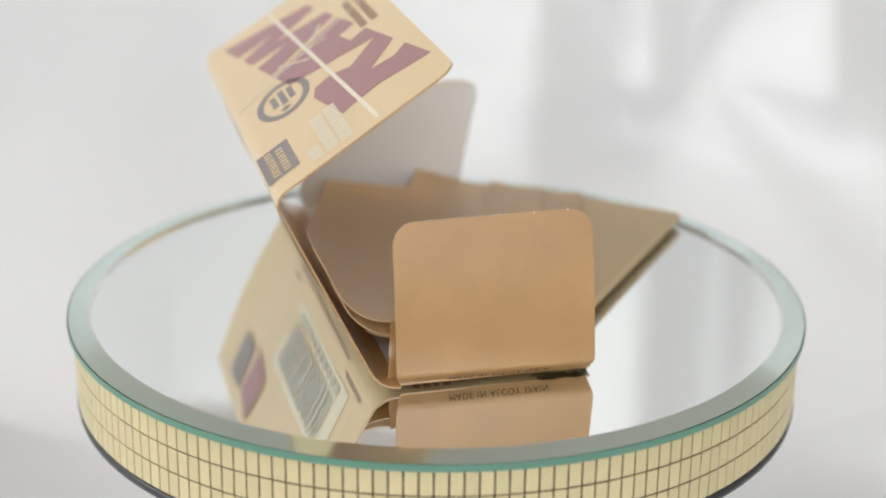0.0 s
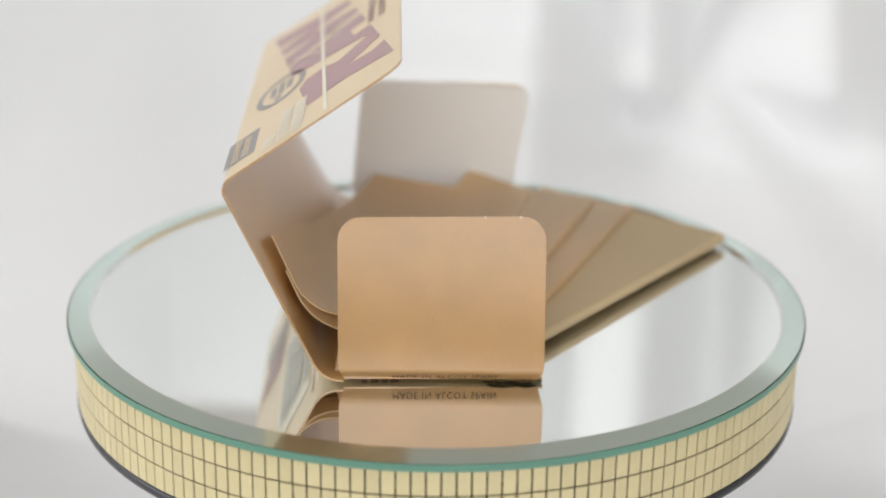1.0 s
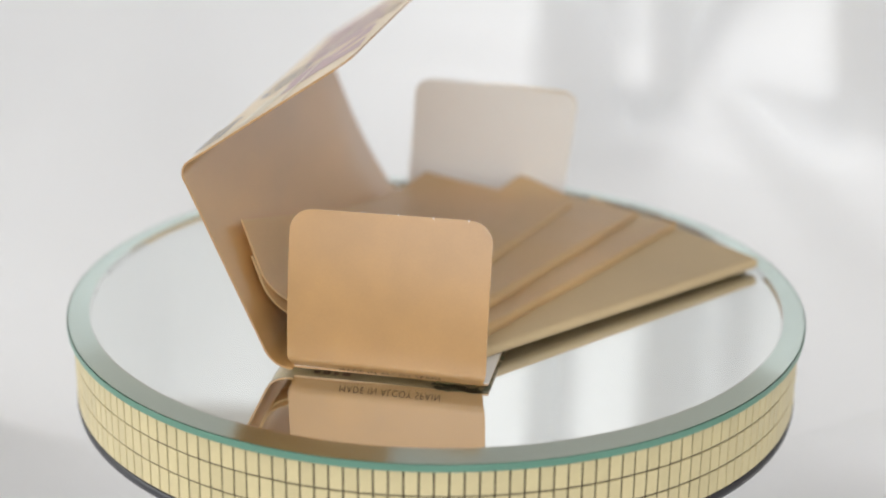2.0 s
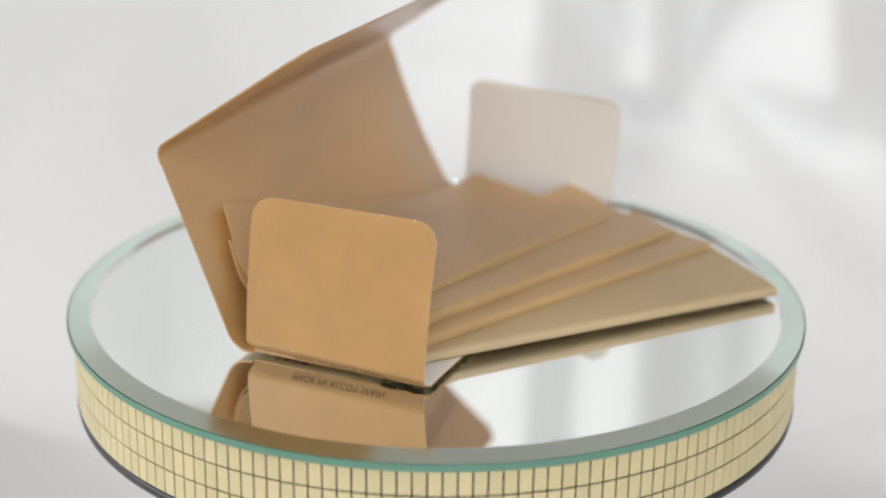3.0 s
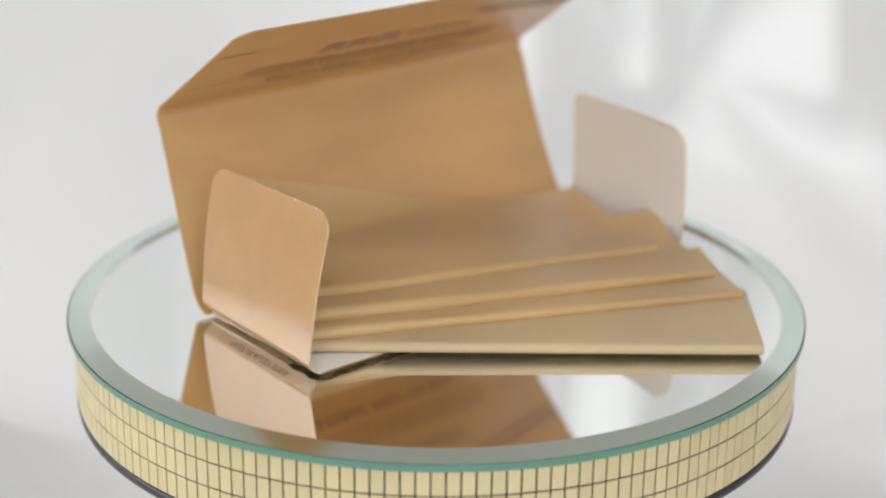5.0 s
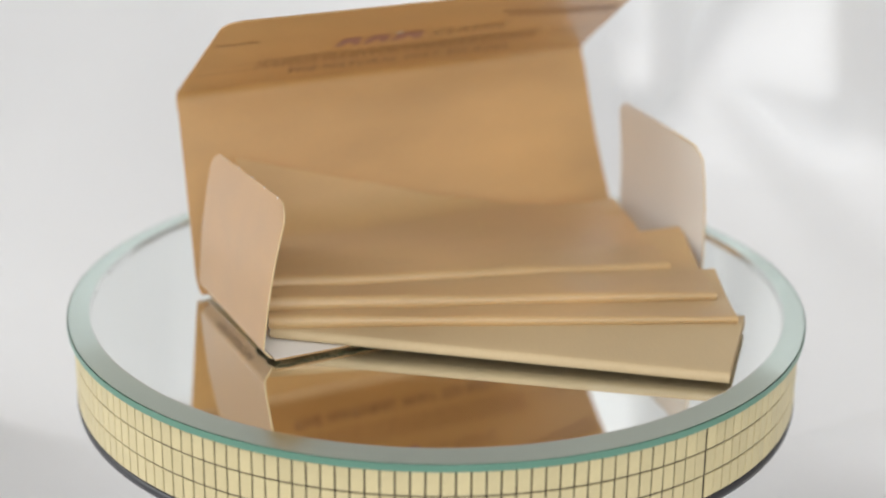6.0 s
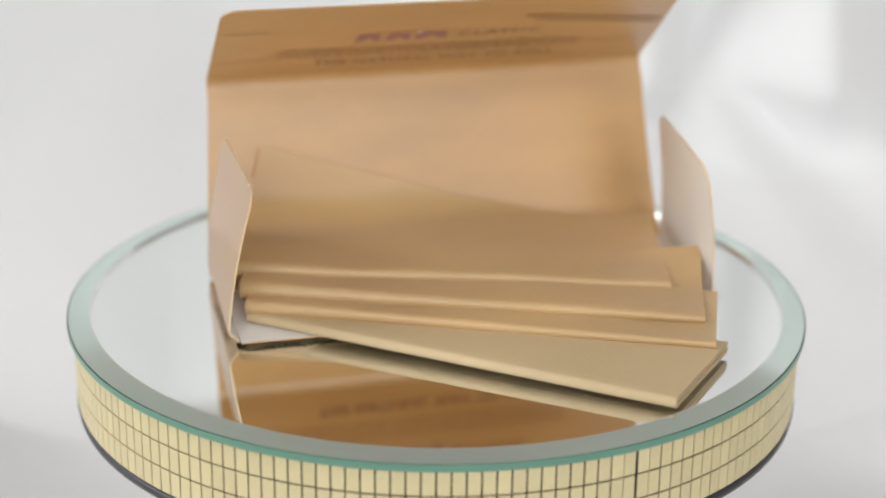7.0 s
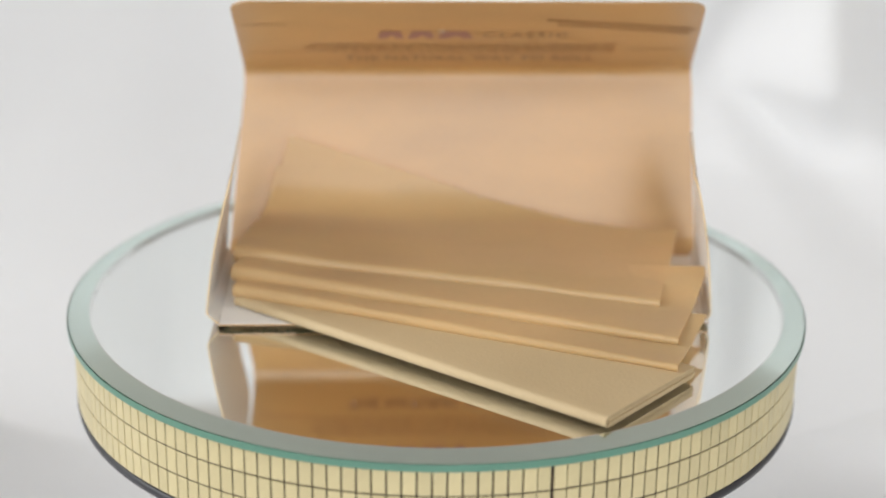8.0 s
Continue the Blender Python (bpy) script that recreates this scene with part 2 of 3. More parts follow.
def cloth():
    """White satin that lies on the table and sweeps up behind the turntable in soft folds."""
    nx, ny = 420, 250
    rad, back, flat, wall = 0.13, 0.20, 0.38, 0.11
    arc = rad * math.pi / 2
    total = flat + arc + wall
    xs = [0.45 * (0.35 * q + 0.65 * q ** 3) for q in (-1 + 2 * i / nx for i in range(nx + 1))]
    pts = []
    for j in range(ny + 1):
        q = j / ny
        s = total * (q + 0.09 * math.sin(2 * math.pi * q))
        if s < flat:
            y, z, ny_, nz_ = back - rad - flat + s, CLOTH_Z, 0.0, 1.0
        elif s < flat + arc:
            a = (s - flat) / rad
            y, z, ny_, nz_ = back - rad + rad * math.sin(a), CLOTH_Z + rad * (1 - math.cos(a)), -math.sin(a), math.cos(a)
        else:
            y, z, ny_, nz_ = back, CLOTH_Z + rad + s - flat - arc, -1.0, 0.0
        h = max(-0.3, (0.014 - z) / 0.046)
        rise = min(1.0, max(0.0, (s - flat - 0.01) / 0.08))
        rise = rise * rise * (3 - 2 * rise)
        slopes = [-2.1 * shade_side(x, h) for x in xs]
        steps = [b - a for a, b in zip(xs, xs[1:])]
        calm = [min(1, max(0, (x + 0.10) / 0.12)) * min(1, max(0, (0.22 - x) / 0.08)) for x in xs]
        drop = sum(g * w for g, w, x in zip(slopes, steps, xs) if -0.10 < x < 0.22) / sum(c * w for c, w in zip(calm, steps))
        deep, row = 0.0, []
        for i, x in enumerate(xs):
            d = deep * rise
            d += 0.005 * noise.noise(Vector((x * 11, s * 9, 0.3))) + 0.0016 * noise.noise(Vector((x * 24 + s * 9, s * 15, 2.3)))
            side = min(1.0, max(0.0, (abs(x) - 0.055) / 0.05)) * (1 - 0.7 * rise)
            d += side * 0.006 * (1 + math.sin(x * 38 + s * 34 + 2 * noise.noise(Vector((x * 6, s * 6, 5)))))
            row.append(Vector((x, y + ny_ * d, z + nz_ * max(d, -0.003))))
            if i < nx:
                deep += (slopes[i] - drop * calm[i]) * steps[i]
        pts.append(row)
    tagged(part("backdrop", slab(pts, 0.0008, (0, 0, 0)), SATIN), "white satin cloth draped in soft folds behind the turntable", "cloth", kind="structure")


# ---- the turntable with its mirror ----
TOP = 0.020                      # the mirror's flat face
TILE_TOP, TILE_LOW = -0.0145, -0.212
COLUMNS, SEAM = 180, 28.0


def tile_mesh(w, h, d):
    bm = bmesh.new()
    b = w * 0.03
    back = [bm.verts.new(v) for v in ((-w / 2, 0, -h / 2), (w / 2, 0, -h / 2), (w / 2, 0, h / 2), (-w / 2, 0, h / 2))]
    mid = [bm.verts.new((v.co.x, -d * 0.7, v.co.z)) for v in back]
    front = [bm.verts.new((v.co.x - math.copysign(b, v.co.x), -d, v.co.z - math.copysign(b, v.co.z))) for v in back]
    for a, c in ((back, mid), (mid, front)):
        for i in range(4):
            j = (i + 1) % 4
            bm.faces.new((a[i], a[j], c[j], c[i]))
    bm.faces.new(front)
    bmesh.ops.recalc_face_normals(bm, faces=bm.faces)
    return bm


def turntable():
    thing = new("turntable")
    part("drum", lathe([(0, -0.214 * S), (0.966 * S, -0.214 * S), (0.981 * S, -0.210 * S), (0.981 * S, -0.017 * S), (0.966 * S, -0.0145 * S), (0, -0.0145 * S)]), GROUT, thing, "brown drum behind the gold tiles", smooth=False)
    part("base_rim", lathe([(0, -0.240 * S), (0.972 * S, -0.240 * S), (0.985 * S, -0.236 * S), (0.987 * S, -0.222 * S), (0.980 * S, -0.2145 * S), (0, -0.2145 * S)]), BLACK, thing, "black plastic rim", smooth=True)
    foot_low = CLOTH_Z + 0.0015
    part("foot", lathe([(0, foot_low), (0.62 * S, foot_low), (0.64 * S, foot_low + 0.002), (0.60 * S, -0.32 * S), (0.5 * S, -0.2405 * S), (0, -0.2405 * S)]), BLACK, thing, "black plastic foot", smooth=False)
    # bevelled glass: underside, edge, bevel, flat face
    prof = [(0, -0.013), (0.992, -0.013), (0.998, -0.011), (1.0, -0.009), (1.0, 0.0080), (0.9975, 0.0098), (0.942, TOP - 0.0004), (0.936, TOP), (0, TOP)]
    bm = lathe([(r * S, z * S) for r, z in prof], 256)
    for f in bm.faces:
        c = f.calc_center_median()
        r = math.hypot(c.x, c.y) / S
        f.material_index = 2 if c.z < -0.0125 * S else 1 if r > 0.985 and c.z < 0.0085 * S else 3 if r > 0.945 else 0
    part("mirror", bm, [CLEAR_GLASS, EDGE_GLASS, SILVER, BEVEL_GLASS], thing, "silvered glass disc with sloping green edge")
    # the silver follows the flat face and the sloping bevel
    silver = ((0, -0.011), (0.9965, -0.011), (0.9965, 0.0087), (0.938, TOP - 0.0012), (0.947, TOP - 0.0101), (0, TOP - 0.0101))
    bm = lathe([(r * S, z * S) for r, z in silver], 256)
    for f in bm.faces:
        c = f.calc_center_median()
        f.material_index = 1 if c.z > (TOP - 0.0095) * S and math.hypot(c.x, c.y) > 0.945 * S else 0
    part("silvering", bm, [SILVER, SOFT_SILVER], thing, "silver mirror layer under the glass")
    # three rows of gold mosaic tiles
    row_h = (TILE_TOP - TILE_LOW) / 3
    w, h = 2 * math.pi * 0.98 / COLUMNS, row_h
    near = tile_mesh(w * 0.885 * S, h * 0.935 * S, 0.0035 * S)
    shared = bpy.data.meshes.new("tile")
    near.to_mesh(shared)
    near.free()
    shared.materials.append(GOLD_TILE)
    rest = bmesh.new()
    rnd = random.Random(4)
    for c in range(COLUMNS):
        az = SEAM + 360 / COLUMNS * (c + 0.5) + (0.12 if c == 0 else -0.12 if c == COLUMNS - 1 else 0)
        off = (az + 138) % 360
        for r in range(3):
            z = TILE_TOP - row_h * (r + 0.5)
            m = pose(0, 0, 0, 0, 0, az + 90) @ pose(0, -0.9815 * S, z * S, rnd.uniform(-0.6, 0.6), 0, rnd.uniform(-0.8, 0.8))
            if off < 200:
                ob = new("tile", shared)
                ob.parent = thing
                ob.matrix_basis = m
            else:
                tmp = bpy.data.meshes.new("tile_copy")
                b2 = tile_mesh(w * 0.885 * S, h * 0.935 * S, 0.0035 * S)
                b2.transform(m)
                b2.to_mesh(tmp)
                b2.free()
                rest.from_mesh(tmp)
                bpy.data.meshes.remove(tmp)
    tagged(part("tiles", rest, GOLD_TILE, thing), kind="stuff")
    tagged(thing, "round gold-tiled turntable with a green-edged mirror on top", "turntable")
    return thing


# ---- the pack ----
U0, U1 = -0.290, 0.247           # the base panel across
V0, V1 = -0.578, 0.755           # and along
BASE = 0.0255                     # the base panel's upper side
CARD = 0.0045
TAB0, TAB1 = -0.252, 0.246       # the end tabs across
NEAR_END, FAR_END = -0.550, 0.768  # the back panel and lid along
FOLD = (-0.528, 0.505)           # where the back panel turns into the lid
LID_END = (-0.100, 0.800)


def P(u, v, z):
    return Vector((u, v, z)) * S


def rounded_path(pts, radii, step=8):
    """A polyline of (u, z) with rounded corners, and the run lengths along it."""
    out = [Vector(pts[0])]
    for a, b, c, r in zip(pts, pts[1:], pts[2:], radii):
        a, b, c = Vector(a), Vector(b), Vector(c)
        d1, d2 = (a - b).normalized(), (c - b).normalized()
        half = d1.angle(d2) / 2
        cut = r / math.tan(half)
        p, q = b + d1 * cut, b + d2 * cut
        centre = b + (d1 + d2).normalized() * (r / math.sin(half))
        for k in range(step + 1):
            v = (p - centre).lerp(q - centre, k / step)
            out.append(centre + v.normalized() * r)
    out.append(Vector(pts[-1]))
    return out


def strip(path, v0, v1, cols, bow=None, round_end=0.0, splay=0.0, skew=(0.0, 0.0)):
    """Grid of points: path of (u, z), spread along v; the far end may have rounded corners."""
    run = [0.0]
    for a, b in zip(path, path[1:]):
        run.append(run[-1] + (b - a).length)
    pts = []
    for p, s in zip(path, run):
        inset = 0.0
        if round_end and s > run[-1] - round_end:
            k = (s - run[-1] + round_end) / round_end
            inset = round_end * (1 - math.sqrt(max(0.0, 1 - k * k)))
        row = []
        for j in range(cols + 1):
            k = j / cols
            v = lerp(v0 + inset - splay * (1 - s / run[-1]), v1 - inset, k) + lerp(*skew, k) * s / run[-1]
            du, dz = bow(k, s / run[-1]) if bow else (0, 0)
            row.append(P(p.x + du, v, p.y + dz))
        pts.append(row[::-1])
    return pts


def text_mesh(body, height, spacing=1.0, bold=0.0):
    cu = bpy.data.curves.new("lettering", "FONT")
    cu.body, cu.size, cu.align_x, cu.align_y = body, height, "CENTER", "CENTER"
    cu.space_character, cu.offset = spacing, bold
    cu.resolution_u = 3
    ob = bpy.data.objects.new("lettering", cu)
    scene.collection.objects.link(ob)
    me = bpy.data.meshes.new_from_object(ob.evaluated_get(bpy.context.evaluated_depsgraph_get()))
    bpy.data.objects.remove(ob)
    bm = bmesh.new()
    bm.from_mesh(me)
    bpy.data.meshes.remove(me)
    return bm


def polygon(bm, pts):
    return bm.faces.new([bm.verts.new((x, y, 0)) for x, y in pts])


def bar(bm, x, y, w, h, turn=0.0):
    c, s = math.cos(turn), math.sin(turn)
    return polygon(bm, [(x + a * c - b * s, y + a * s + b * c) for a, b in ((-w / 2, -h / 2), (w / 2, -h / 2), (w / 2, h / 2), (-w / 2, h / 2))])


def lay(bm, origin, along, up, lift=0.0025):
    """Lays a flat drawing (x along, y up, in radii) on a plane, just proud of it."""
    a, u = Vector(along).normalized(), Vector(up).normalized()
    n = a.cross(u).normalized()
    o = Vector(origin)
    for v in bm.verts:
        v.co = (o + a * v.co.x + u * v.co.y + n * lift) * S
    return bm


def pack():
    thing = new("rolling_paper_pack")
    lid_dir = (Vector(LID_END) - Vector(FOLD)).normalized()
    back_dir = (Vector(FOLD) - Vector((U0, BASE))).normalized()
    # base
    base = [[P(lerp(U1, U0 + 0.05, i / 6), lerp(V0, V1 - 0.045 * (1 - i / 6), j / 16), BASE) for j in range(16, -1, -1)] for i in range(7)]
    part("base_panel", slab(base, CARD * S, (0, 1, 2)), [WHITE_CARD, KRAFT_PALE, KRAFT], thing, "white-lined card base with kraft underside")
    # back panel, with the crease at its foot and its soft turn into the lid
    rise = (Vector(FOLD) - Vector((U0, BASE))).length - 0.05
    path = rounded_path([(U0 + 0.05, BASE), (U0, BASE), tuple(Vector((U0, BASE)) + back_dir * rise)], [0.07])
    path = path[:-1] + [path[-2].lerp(path[-1], k / 12) for k in range(1, 13)]

    def bow(k, s):
        curl = 0.012 * math.sin(math.pi * k) * math.sin(math.pi * min(1, s * 1.1)) + 0.02 * max(0, k - 0.86) / 0.14 * math.sin(math.pi * min(1, s))
        return -curl * 0.8 + 0.0, -curl * 0.4

    back = part("back_panel", slab(strip(path, NEAR_END, FAR_END, 24, bow, 0.0, 0.045), CARD * S, (0, 1, 2)), [KRAFT_INNER, KRAFT_PALE, KRAFT], thing, "brown kraft back panel leaning outwards")
    turn = rounded_path([tuple(Vector((U0, BASE)) + back_dir * rise), FOLD, tuple(Vector(FOLD) + lid_dir * 0.06)], [0.035])
    start = turn[-2]
    path = turn[:-1] + [start.lerp(Vector(LID_END), 1 - (1 - k / 22) ** 1.6) for k in range(1, 23)]
    lid = part("lid", slab(strip(path, NEAR_END, FAR_END, 24, None, 0.05, 0.0, (-0.004, -0.050)), CARD * S, (0, 1, 2)), [KRAFT_INNER, KRAFT_PALE, KRAFT], thing, "open kraft lid with maroon print outside")

    # end tabs
    def tab(name, feet, heads, top, outward, label, lean=(0.0, 0.0), overhang=0.028, crease=0.0535):
        """An end tab: a narrow strip that slopes outwards, a crease, and the leaf that leans inwards above it."""
        n, m, r = 22, 14, 0.055
        columns = []
        for j in range(m + 1):
            w = j / m
            foot, head = lerp(*feet, w), lerp(*heads, w)
            bend = rounded_path([(foot, BASE - CARD + 0.003), (foot + outward * overhang, crease), (head, top)], [0.020], 6)
            line = [bend[0].lerp(bend[1], k / 3) for k in range(3)] + bend[1:-1]
            first = len(line)
            for i in range(1, n + 1):
                k = 1 - (1 - i / n) ** 1.5
                q = bend[-2].lerp(bend[-1], k)
                line.append(Vector((q.x + outward * 0.009 * math.sin(math.pi * k), q.y)))
            columns.append(line)
        pts = []
        for i in range(len(columns[0])):
            row = []
            for j, line in enumerate(columns):
                k = max(0.0, (line[i].y - crease) / (top - crease))
                inset = 0.0
                if top - line[i].y < r:
                    q = 1 - (top - line[i].y) / r
                    inset = r * (1 - math.sqrt(max(0.0, 1 - q * q)))
                if i < first:
                    inset = 0.012 * (1 - i / first) ** 2
                u = lerp(TAB0 + inset + lean[0] * k, TAB1 - inset + lean[1] * k, j / m)
                row.append(P(u, line[i].x, line[i].y))
            pts.append(row)
        if outward > 0:
            pts = [q[::-1] for q in pts]
        return part(name, slab(pts, CARD * S, (0, 1, 2)), [WHITE_CARD, KRAFT, KRAFT_PALE], thing, label)

    front = tab("front_tab", (V0 + 0.011, V0 - 0.002), (-0.538, -0.532), 0.426, -1, "kraft end tab, white inside, standing up")
    tab("rear_tab", (V1 - 0.012, V1 - 0.057), (0.710, 0.645), 0.425, 1, "white-lined end tab standing up", (0.035, 0.050), 0.012, 0.046)

    # torn nicks along the tab's top edge, and a small tear inside the lid
    rnd = random.Random(11)
    for u in (-0.075, 0.015, 0.10, 0.185):
        bm = bmesh.new()
        box(bm, -0.0026, 0.0026, -0.0020, 0.0020, -0.0010, 0.0010)
        bmesh.ops.rotate(bm, cent=(0, 0, 0), matrix=Matrix.Rotation(rnd.uniform(0, 1), 3, "Y"), verts=bm.verts)
        for v in bm.verts:
            v.co = (v.co + Vector((u, -0.5350 - CARD * 0.5, 0.4262))) * S
        part("torn_nick", bm, WHITE_CARD, front)
    bm = bmesh.new()
    polygon(bm, [(-0.012, -0.008), (0.012, -0.002), (0.002, 0.003), (0.004, 0.014), (-0.006, 0.004)])
    tear = Vector(FOLD) + lid_dir * 0.315
    lay(bm, (tear.x, 0.017, tear.y), (0, 1, 0), (lid_dir.x, 0, lid_dir.y), 0.0016)
    part("tear", bm, WHITE_CARD, lid, "small white tear in the card")
    # lettering on the foot of the front tab
    bm = text_mesh("MADE IN ALCOY SPAIN", 0.0255, 1.12, 0.0)
    wide = max(v.co.x for v in bm.verts) - min(v.co.x for v in bm.verts)
    for v in bm.verts:
        v.co.x *= 0.252 / wide
    slope = Vector((0, -0.028, 0.0535 - (BASE - CARD + 0.003))).normalized()
    lay(bm, Vector((0.006, V0, BASE - CARD + 0.003)) + slope * 0.020, (1, 0, 0), slope, CARD + 0.0012)
    part("lettering", bm, BLACK_INK, front, "dark printed lettering")
    # underside print
    bm = bmesh.new()
    rnd = random.Random(2)
    for k in range(16):
        bar(bm, 0.165 + rnd.uniform(-0.05, 0.05), 0.025 + rnd.uniform(-0.014, 0.014), rnd.uniform(0.02, 0.05), rnd.uniform(0.008, 0.02), rnd.uniform(-0.5, 0.5))
    lay(bm, (0, V0, BASE - CARD), (1, 0, 0), (0, -1, 0), 0.0012)
    for v in bm.verts:
        v.co.y += 0.040 * S
    tagged(part("emblem", bm, GREEN_INK, thing, "dark green printed emblem under the base"), kind="stuff")
    bm = bmesh.new()
    for k in range(26):
        bar(bm, 0.236 + rnd.uniform(-0.006, 0.006), -0.02 - k * 0.016, rnd.uniform(0.012, 0.026), rnd.uniform(0.010, 0.020), rnd.uniform(-0.4, 0.4))
    lay(bm, (0, V0, BASE - CARD), (1, 0, 0), (0, -1, 0), 0.0012)
    tagged(part("border", bm, GREEN_INK, thing, "dark green printed border under the base"), kind="stuff")
    bm = bmesh.new()
    for x, w in ((-0.19, 0.016), (-0.165, 0.02), (-0.14, 0.014), (-0.115, 0.022)):
        bar(bm, x, 0, w, 0.02)
    lay(bm, (0, V0 + 0.03, BASE - CARD), (1, 0, 0), (0, -1, 0), 0.0012)
    tagged(part("print", bm, BROWN_INK, thing, "dark printed marks under the base"), kind="stuff")

    # ---- print inside the lid ----
    a, u = (0, 1, 0), (lid_dir.x, 0, lid_dir.y)

    def on_lid(bm, v, s, mat, name, label=""):
        o = Vector(FOLD) + lid_dir * s
        # the inner face looks towards +u and down
        lay(bm, (o.x, v, o.y), a, u, 0.0014)
        return part(name, bm, mat, lid, label)

    bm = bmesh.new()
    for x, w in ((-0.105, 0.075), (-0.02, 0.075), (0.075, 0.10)):
        polygon(bm, [(x - w / 2, -0.028), (x - w * 0.2, -0.028), (x + w * 0.05, -0.004), (x + w * 0.25, -0.028), (x + w / 2, -0.028), (x + w * 0.36, 0.028), (x - w * 0.36, 0.028)])
    on_lid(bm, -0.02, 0.285, PURPLE, "logo", "small maroon printed logo shape")
    on_lid(text_mesh("CLASSIC", 0.056, 1.2, 0.0006), 0.252, 0.285, BROWN_INK, "lettering", "brown printed lettering")
    on_lid(text_mesh("THE NATURAL WAY TO ROLL", 0.048, 1.12, 0.0016), 0.105, 0.10, BROWN_INK, "lettering", "dark printed lettering")
    bm = bmesh.new()
    rnd = random.Random(7)
    for row in range(4):
        x = -0.42 + 0.02 * (row % 2)
        while x < 0.46:
            w = rnd.uniform(0.012, 0.05)
            bar(bm, x + w / 2, 0.175 + row * 0.018 - 0.02, w, 0.008)
            x += w + 0.009
    o = Vector(FOLD)
    lay(bm, (o.x, 0.05, o.y), a, u, 0.0014)
    tagged(part("print", bm, FAINT_INK, lid, "small faint brown printed lines"), kind="stuff")
    bm = bmesh.new()
    bar(bm, 0.46, 0.365, 0.42, 0.016, -0.16), bar(bm, 0.47, 0.335, 0.38, 0.014, -0.16), bar(bm, -0.52, 0.36, 0.12, 0.006), bar(bm, -0.50, 0.145, 0.16, 0.004), bar(bm, 0.58, 0.175, 0.14, 0.004)
    lay(bm, (o.x, 0.05, o.y), a, u, 0.0014)
    tagged(part("print", bm, FAINT_INK, lid, "faint brown printed band"), kind="stuff")

    # ---- print on the outside of the lid: letters stand with their feet at the free edge ----
    a2, u2 = (0, 1, 0), (-lid_dir.x, 0, -lid_dir.y)
    centre = Vector(FOLD) + lid_dir * 0.235

    def outside(bm, mat, name, label="", lift=0.0052, kind=""):
        lay(bm, (centre.x, 0.09, centre.y), a2, u2, lift)
        return tagged(part(name, bm, mat, lid, label), kind=kind)

    # three slab shapes of the maroon logo, rising along the lid
    for shape in (
        [(-0.47, -0.15), (-0.30, -0.15), (-0.33, -0.10), (-0.31, -0.03), (-0.22, -0.15), (-0.11, -0.15), (-0.20, -0.01), (-0.16, 0.04), (-0.17, 0.10), (-0.23, 0.13), (-0.45, 0.13), (-0.44, 0.09), (-0.43, 0.0)],
        [(-0.13, -0.15), (-0.02, -0.15), (-0.03, -0.09), (0.06, -0.09), (0.07, -0.15), (0.20, -0.15), (0.11, 0.13), (-0.03, 0.13)],
        [(0.24, -0.15), (0.31, -0.15), (0.36, 0.02), (0.41, -0.15), (0.48, -0.15), (0.60, 0.13), (0.46, 0.13), (0.44, 0.0), (0.40, 0.13), (0.32, 0.13), (0.29, 0.0), (0.26, 0.13), (0.13, 0.13)],
    ):
        bm = bmesh.new()
        polygon(bm, [(x, (y + 0.15) * 0.90 - 0.250 + 0.17 * (x + 0.38)) for x, y in shape])
        outside(bm, PURPLE, "logo", "large maroon printed logo shape")
    for x0, y0, x1, y1, w in ((0.62, 0.0, -0.61, -0.072, 0.0115), (0.20, -0.225, 0.04, 0.228, 0.0085)):
        bm = bmesh.new()
        bar(bm, (x0 + x1) / 2, (y0 + y1) / 2, math.hypot(x1 - x0, y1 - y0), w, math.atan2(y1 - y0, x1 - x0))
        outside(bm, STRING, "string_print", "cream string printed across the lid", 0.0060)
    for x, y, w, t_ in ((0.10, 0.02, 0.13, 0.7), (0.20, -0.075, 0.10, -0.5), (0.12, -0.06, 0.06, 1.3)):
        bm = bmesh.new()
        bar(bm, x, y, w, 0.0085, t_)
        outside(bm, STRING, "string_print", "cream string ends printed on the lid", 0.0064)
    bm = bmesh.new()
    n = 28
    ring = [(math.cos(2 * math.pi * k / n), math.sin(2 * math.pi * k / n)) for k in range(n)]
    for k in range(n):
        (x0, y0), (x1, y1) = ring[k], ring[(k + 1) % n]
        polygon(bm, [(-0.09 + x0 * 0.125, 0.095 + y0 * 0.080), (-0.09 + x1 * 0.125, 0.095 + y1 * 0.080), (-0.09 + x1 * 0.098, 0.095 + y1 * 0.060), (-0.09 + x0 * 0.098, 0.095 + y0 * 0.060)])
    for k in range(3):
        bar(bm, -0.075, 0.068 + k * 0.026, 0.11 - 0.025 * abs(k - 1), 0.018)
    bar(bm, -0.16, 0.10, 0.025, 0.025, 0.6)
    outside(bm, GREY_INK, "emblem", "oval grey printed emblem", 0.0052, "stuff")
    bm = bmesh.new()
    bar(bm, -0.45, 0.185, 0.20, 0.092)
    outside(bm, GREY_INK, "emblem", "square grey printed label", 0.0051)
    bm = bmesh.new()
    rnd = random.Random(21)
    for k in range(2):
        x = -0.535
        while x < -0.375:
            w = rnd.uniform(0.014, 0.024)
            bar(bm, x + w / 2, 0.170 + k * 0.030, w * 0.55, 0.020, rnd.uniform(-0.2, 0.2))
            bar(bm, x + w / 2, 0.170 + k * 0.030 + rnd.choice((-0.007, 0.007)), w * 0.8, 0.004)
            x += w
    outside(bm, KRAFT_PALE, "print", "pale printed lines", 0.0057, "stuff")
    bm = bmesh.new()
